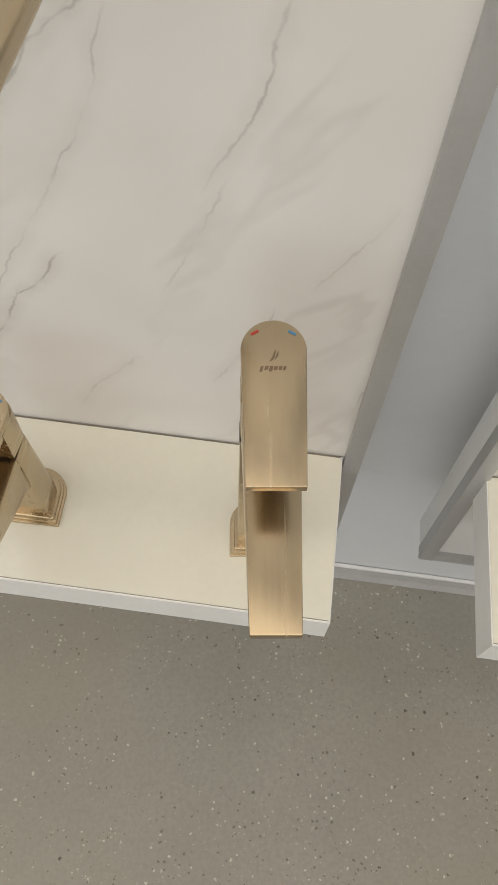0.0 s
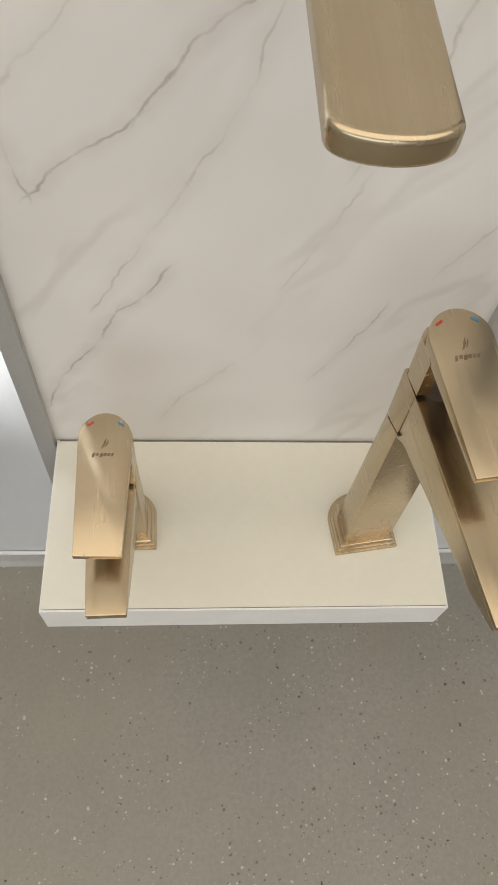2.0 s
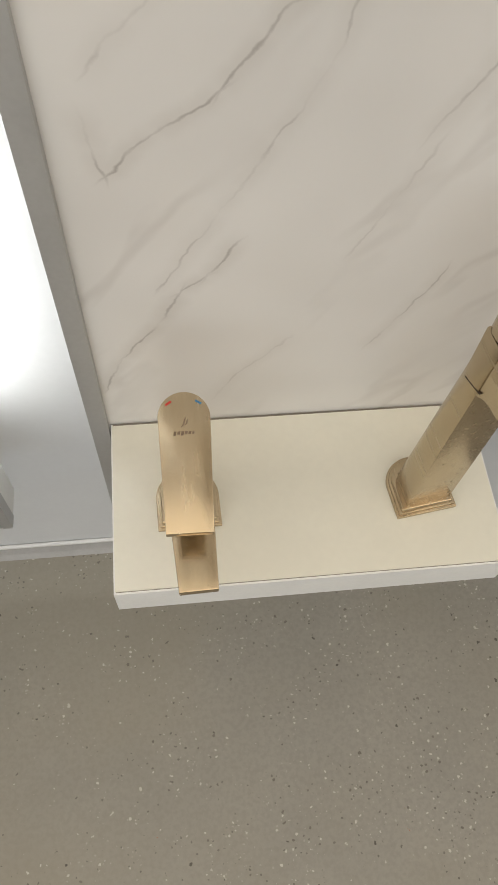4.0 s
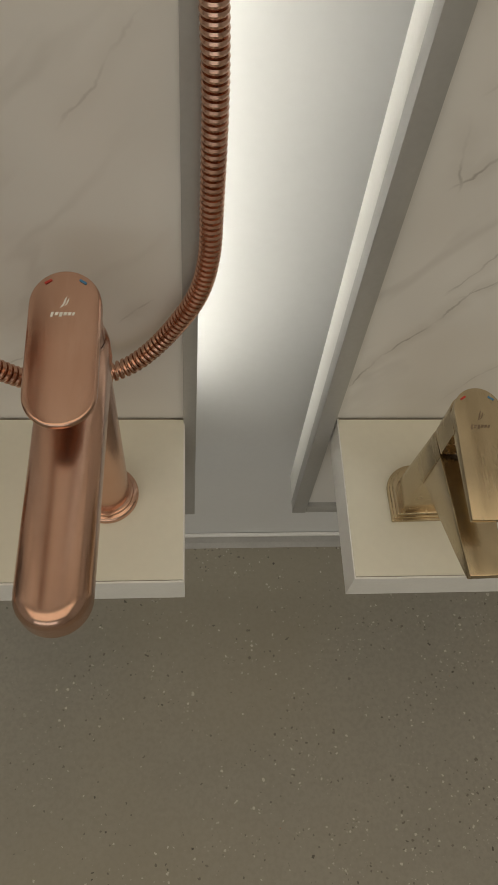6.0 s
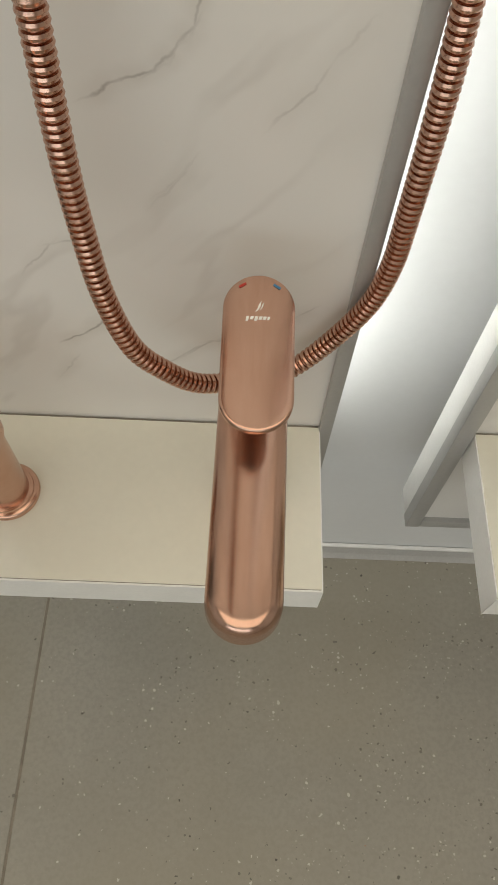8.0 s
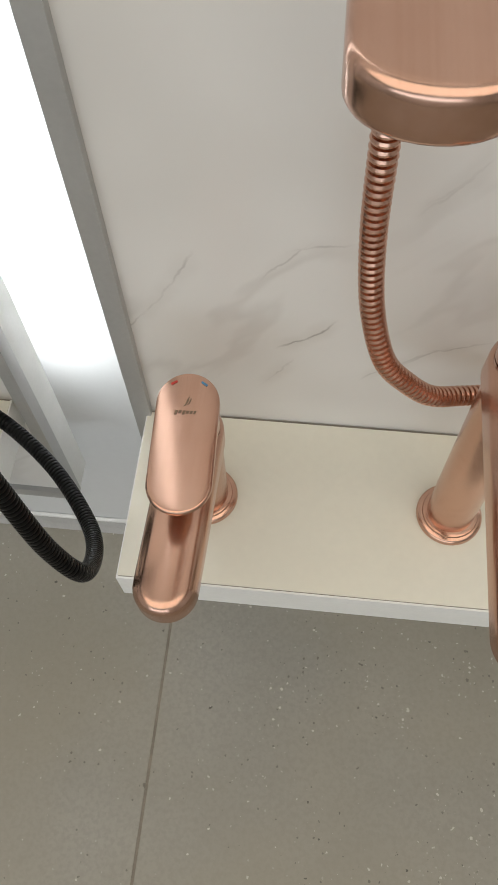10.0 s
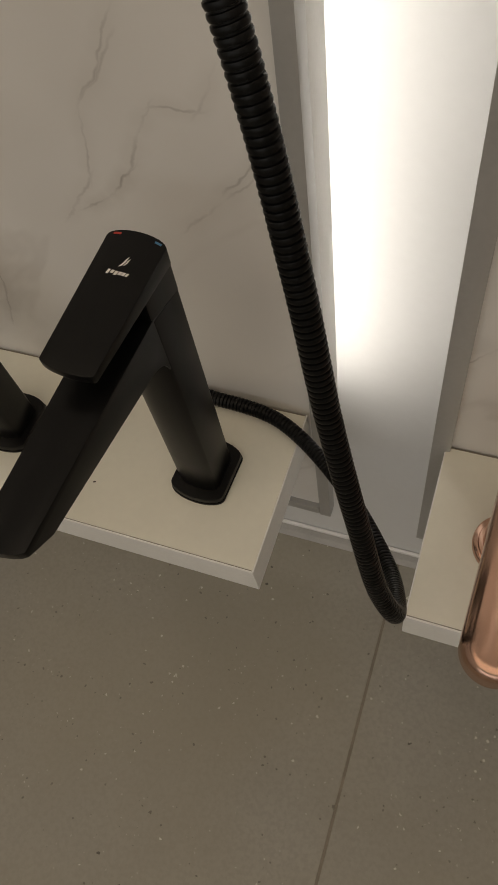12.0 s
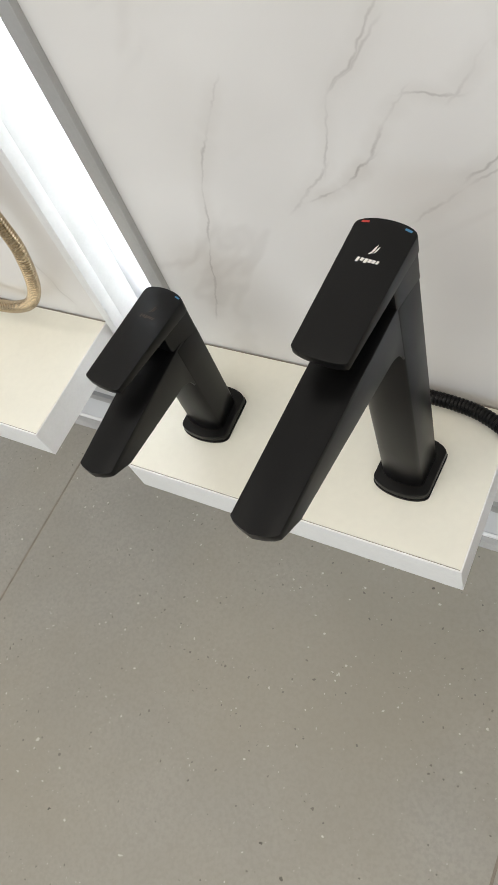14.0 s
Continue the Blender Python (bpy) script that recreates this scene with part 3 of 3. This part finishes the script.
    slab_t = {"square": 0.0095, "arched": 0.0115, "round": 0.0100}[kind]

    def lever_tilt(px, py, pz):
        thin = 0.55 * slab_t * max(0.0, min(1.0, (-0.012 - py) / (lever - 0.03))) if pz < top - 0.6 * slab_t else 0.0
        return pz + thin + lever_drop * min(0.0, py - back) / lever

    if kind == "square":
        o = [(-0.0136, -lever + back), (0.0136, -lever + back), (0.0158, 0.0)] + arc(0, -0.001, 0.0158, back + 0.001, 0, 180, 22)[1:-1] + [(-0.0158, 0.0)]
        b = prism(o, top - slab_t, top, 0.0005, 2, lever_tilt)
        heads = [gather(px, py, spout_z) for px, py in d_shape]
        block = [(q[0], max(q[1] - shift, -0.0165)) for q in heads]
    elif kind == "arched":
        o = [(-0.0162, -lever + back + 0.005)] + arc(0, -lever + back + 0.005, 0.0162, 0.0032, 180, 360, 12)[1:-1] + [(0.0162, -lever + back + 0.005), (0.0178, back - 0.0065)] + arc(0, back - 0.0065, 0.0178, 0.0065, 0, 180, 14)[1:-1] + [(-0.0178, back - 0.0065)]
        b = prism(o, top - slab_t, top, 0.0006, 2, lever_tilt)
        block = [(px * 1.02, max(py, -0.0150)) for px, py in d_shape]
    else:
        r = 0.0188
        b = dome_bar(r, back - r, back - lever + r, top - slab_t, top, 0.0016, 0.0012)
        for v in b.verts:
            v.co.z = lever_tilt(*v.co)
        block = [(px, py) for px, py in d_shape]

    def seat(px, py, pz):
        return pz if pz > top - slab_t - 0.003 else spout_z + (0.0012 if kind == "square" else -0.0028) - 0.2 * py

    clean = []
    for q in block:
        if not clean or (abs(q[0] - clean[-1][0]) + abs(q[1] - clean[-1][1])) > 1e-5:
            clean.append(q)
    prism(clean, spout_z - 0.012, top - slab_t + 0.001, 0.0, 2, seat, bm=b)
    bmesh.ops.transform(b, matrix=turn, verts=b.verts[:])
    handle = part("handle", b, mat, tap)
    # added dark filler: the shade in the gap under the lever is its colour
    gap_filler = turned([(0.0125, spout_z - 0.014), (0.0125, top - slab_t - 0.0005)], 28)
    bmesh.ops.translate(gap_filler, vec=(0, shift, 0), verts=gap_filler.verts[:])
    part("gap_shade", gap_filler, STAIN_AND_SHADE, tap, "dark filler in place of shade in the gap between lever and body")
    before = set(handle.children)
    marks(handle, kind, back, top, mark, lever_tilt)
    for child in handle.children:
        if child not in before:
            child.matrix_local = turn
    return tap


G1 = "antique brass basin mixers"
G2 = "rose copper basin mixers"
G3 = "matt black basin mixers"
lever_mixer("square", 0.0893, -0.0740, 7.6, -1.2, GOLD, 0.2600, 0.2205, 0.1410, 0.0860, 0.007, 0.0, 0.0010, DARKMARK, "tall brushed antique brass basin mixer with a flat lever", G1)
lever_mixer("square", -0.0920, -0.0720, 1.3, 0.0, GOLD, 0.1465, 0.1050, 0.1035, 0.0870, 0.010, -2.0, 0.0075, DARKMARK, "short brushed antique brass basin mixer with a flat lever", G1)
lever_mixer("round", -0.3390, -0.0715, -0.8, 0.0, COPPER, 0.2300, 0.1960, 0.1530, 0.0890, 0.011, 0.8, 0.0265, PALEMARK, "tall rose copper basin mixer with rounded spout and oblong lever", G2)
lever_mixer("round", -0.5222, -0.0725, -2.2, 0.0, COPPER, 0.1500, 0.1170, 0.1215, 0.0890, 0.004, 4.2, 0.0145, DARKMARK, "short rose copper basin mixer with rounded spout and oblong lever", G2)
lever_mixer("arched", -0.7562, -0.0722, -3.2, 1.3, BLACK, 0.2520, 0.2240, 0.1580, 0.0880, 0.009, -2.2, 0.0172, PALEMARK, "tall matt black basin mixer with a slab lever", G3)
lever_mixer("arched", -0.9390, -0.0720, 1.0, 1.0, BLACK, 0.1530, 0.1240, 0.1250, 0.0900, 0.005, -9.0, 0.0180, STAIN_AND_SHADE, "short matt black basin mixer with a slab lever", G3)


# ---- wall spouts over the shelves ----
def wall_spout(x, z, width, reach, thick, nose, mat, label):
    s = empty("wall_spout", pose(x, 0, z), label, "spout", "wall spouts")
    o = [(-width / 2, -0.0065)] + [(-width / 2, -reach + nose)] + arc(0, -reach + nose, width / 2, nose, 180, 360, 18)[1:-1] + [(width / 2, -reach + nose), (width / 2, -0.0065)]
    part("spout", prism(o, -thick, 0.0, min(0.004, thick * 0.3), 4), mat, s)
    part("wall_plate", prism(arc(0, -thick / 2, width * 0.8, width * 0.8, 0, 360, 40)[:-1], -0.0005, 0.006, 0.001, 2), mat, s).matrix_local = pose(0, -0.0005, 0, 90)
    part("aerator", prism(arc(0, -reach + nose + 0.012, 0.009, 0.009, 0, 360, 24)[:-1], -thick - 0.003, -thick + 0.001), mat, s)
    return s


wall_spout(0.0020, 0.434, 0.0290, 0.176, 0.008, 0.007, GOLD, "brushed antique brass wall spout with a rounded end")
wall_spout(-0.4345, 0.430, 0.0385, 0.174, 0.0135, 0.015, COPPER, "rose copper wall spout with a rounded end")

# ---- shower hoses ----
HOSE_COPPER = [
    (-0.432, -0.032, 0.414),
    (-0.431, -0.038, 0.360),
    (-0.4305, -0.042, 0.301),
    (-0.4285, -0.044, 0.254),
    (-0.423, -0.049, 0.210),
    (-0.411, -0.052, 0.169),
    (-0.394, -0.050, 0.144),
    (-0.376, -0.045, 0.124),
    (-0.356, -0.036, 0.112),
    (-0.332, -0.027, 0.1045),
    (-0.311, -0.020, 0.110),
    (-0.290, -0.0145, 0.132),
    (-0.2705, -0.0145, 0.171),
    (-0.263, -0.0145, 0.207),
    (-0.262, -0.0145, 0.249),
    (-0.262, -0.0145, 0.320),
    (-0.265, -0.016, 0.390),
    (-0.270, -0.024, 0.500),
    (-0.279, -0.045, 0.630),
    (-0.290, -0.047, 0.760),
]
HOSE_BLACK = [
    (-0.743, -0.018, 0.659),
    (-0.717, -0.050, 0.594),
    (-0.6838, -0.085, 0.495),
    (-0.6532, -0.108, 0.3965),
    (-0.6373, -0.1235, 0.322),
    (-0.6245, -0.138, 0.247),
    (-0.609, -0.152, 0.174),
    (-0.595, -0.163, 0.1105),
    (-0.5835, -0.160, 0.066),
    (-0.599, -0.1155, 0.020),
    (-0.648, -0.0575, 0.004),
    (-0.710, -0.0174, 0.009),
    (-0.773, -0.0088, 0.009),
    (-0.807, -0.0095, 0.012),
]
HOSE_GOLD = [
    (-1.1645, -0.012, 0.500),
    (-1.143, -0.027, 0.380),
    (-1.130, -0.0245, 0.250),
    (-1.123, -0.0235, 0.150),
    (-1.125, -0.026, 0.112),
    (-1.140, -0.028, 0.072),
    (-1.171, -0.0275, 0.042),
    (-1.220, -0.027, 0.029),
    (-1.280, -0.028, 0.046),
    (-1.320, -0.012, 0.091),
]


def hose(points, radius, pitch, depth, mat, label, ends):
    h = empty("shower_hose", pose(*points[0]), label, "hose", "shower hoses")
    local = [tuple(Vector(p) - Vector(points[0])) for p in points]
    part("ribbed_tube", ribbed_tube(local, radius, pitch, depth), mat, h)
    for e in ends:
        e_loc = Vector(local[e])
        b = turned([(radius * 1.15, 0.0), (radius * 1.25, 0.002), (radius * 1.25, 0.014), (radius * 1.1, 0.016)], 24)
        o = part("end_nut", b, mat, h)
        away = Vector(local[e]) - Vector(local[1 if e == 0 else -2])
        o.matrix_local = Matrix.Translation(e_loc) @ away.to_track_quat("Z", "Y").to_matrix().to_4x4()
    return h


hose(HOSE_COPPER, 0.0068, 0.0042, 0.30, COPPER, "ribbed rose copper shower hose hanging in a loop", (0, -1))
hose(HOSE_BLACK, 0.0062, 0.0032, 0.17, BLACK, "ribbed matt black shower hose hanging in a loop", (0, -1))
hose(HOSE_GOLD, 0.0066, 0.0030, 0.10, GOLD, "ribbed brass shower hose hanging in a loop", (0, -1))

# ---- floor tiles ----
JOINTS_X = [-3.247, -2.371, -1.495, -0.619, 0.68, 1.556, 2.432]
JOINTS_Y = [-2.30, -1.10]
tile_mesh = {}
xs, ys = [ROOM_X0] + JOINTS_X + [ROOM_X1], [ROOM_Y0] + JOINTS_Y + [WALL_Y - 0.001]
for xa, xb in zip(xs, xs[1:]):
    for ya, yb in zip(ys, ys[1:]):
        key = (round(xb - xa, 3), round(yb - ya, 3))
        if key not in tile_mesh:
            w, d = key
            b = box(-w / 2 + 0.0019, w / 2 - 0.0019, -d / 2 + 0.0019, d / 2 - 0.0019, -0.004, 0.0, 0.0005, 1)
            bmesh.ops.recalc_face_normals(b, faces=b.faces[:])
            data = bpy.data.meshes.new("floor_tile")
            b.to_mesh(data)
            b.free()
            data.materials.append(TERRAZZO)
            tile_mesh[key] = data
        tile = new("floor_tile", tile_mesh[key])
        tile.parent = ground
        tile.matrix_world = pose((xa + xb) / 2, (ya + yb) / 2, FLOOR_Z)

# ---- small wear ----
def speck(name, x, y, z, rx, ry, rot, parent_name, normal):
    b = prism(arc(0, 0, rx, ry, 0, 360, 10)[:-1], 0.0, 0.0004)
    for v in b.verts:
        v.co.x *= 1 + 0.25 * math.sin(9.0 * v.co.y / ry)
    ob = mesh_object(name, b, STAIN_AND_SHADE, False)
    turn = pose(0, 0, 0, 0, 90, 0) if normal == "x" else pose(0, 0, 0)
    holder = next(o for o in scene.objects if o.parent is None and o.name == parent_name)
    ob.parent = holder
    ob.matrix_world = pose(x, y, z) @ turn @ pose(0, 0, 0, 0, 0, rot)
    return tagged(ob, "small dark stain")


bpy.context.view_layer.update()
shelf_names = [o.name for o in scene.objects if o.parent is None and o.name.startswith("display_shelf")]
panel_names = [o.name for o in scene.objects if o.parent is None and o.name.startswith("marble_display")]
speck("stain", -0.845, -0.105, 0.0001, 0.0013, 0.0006, 20, shelf_names[3], "z")
speck("stain", -1.1099, -0.128, -0.006, 0.0028, 0.0022, 0, shelf_names[4], "x")
speck("scuff", -0.6786, 0.0288, 0.098, 0.0006, 0.0014, 20, panel_names[3], "x")
speck("scuff", -0.6786, 0.030, 0.085, 0.0024, 0.00025, 15, panel_names[3], "x")
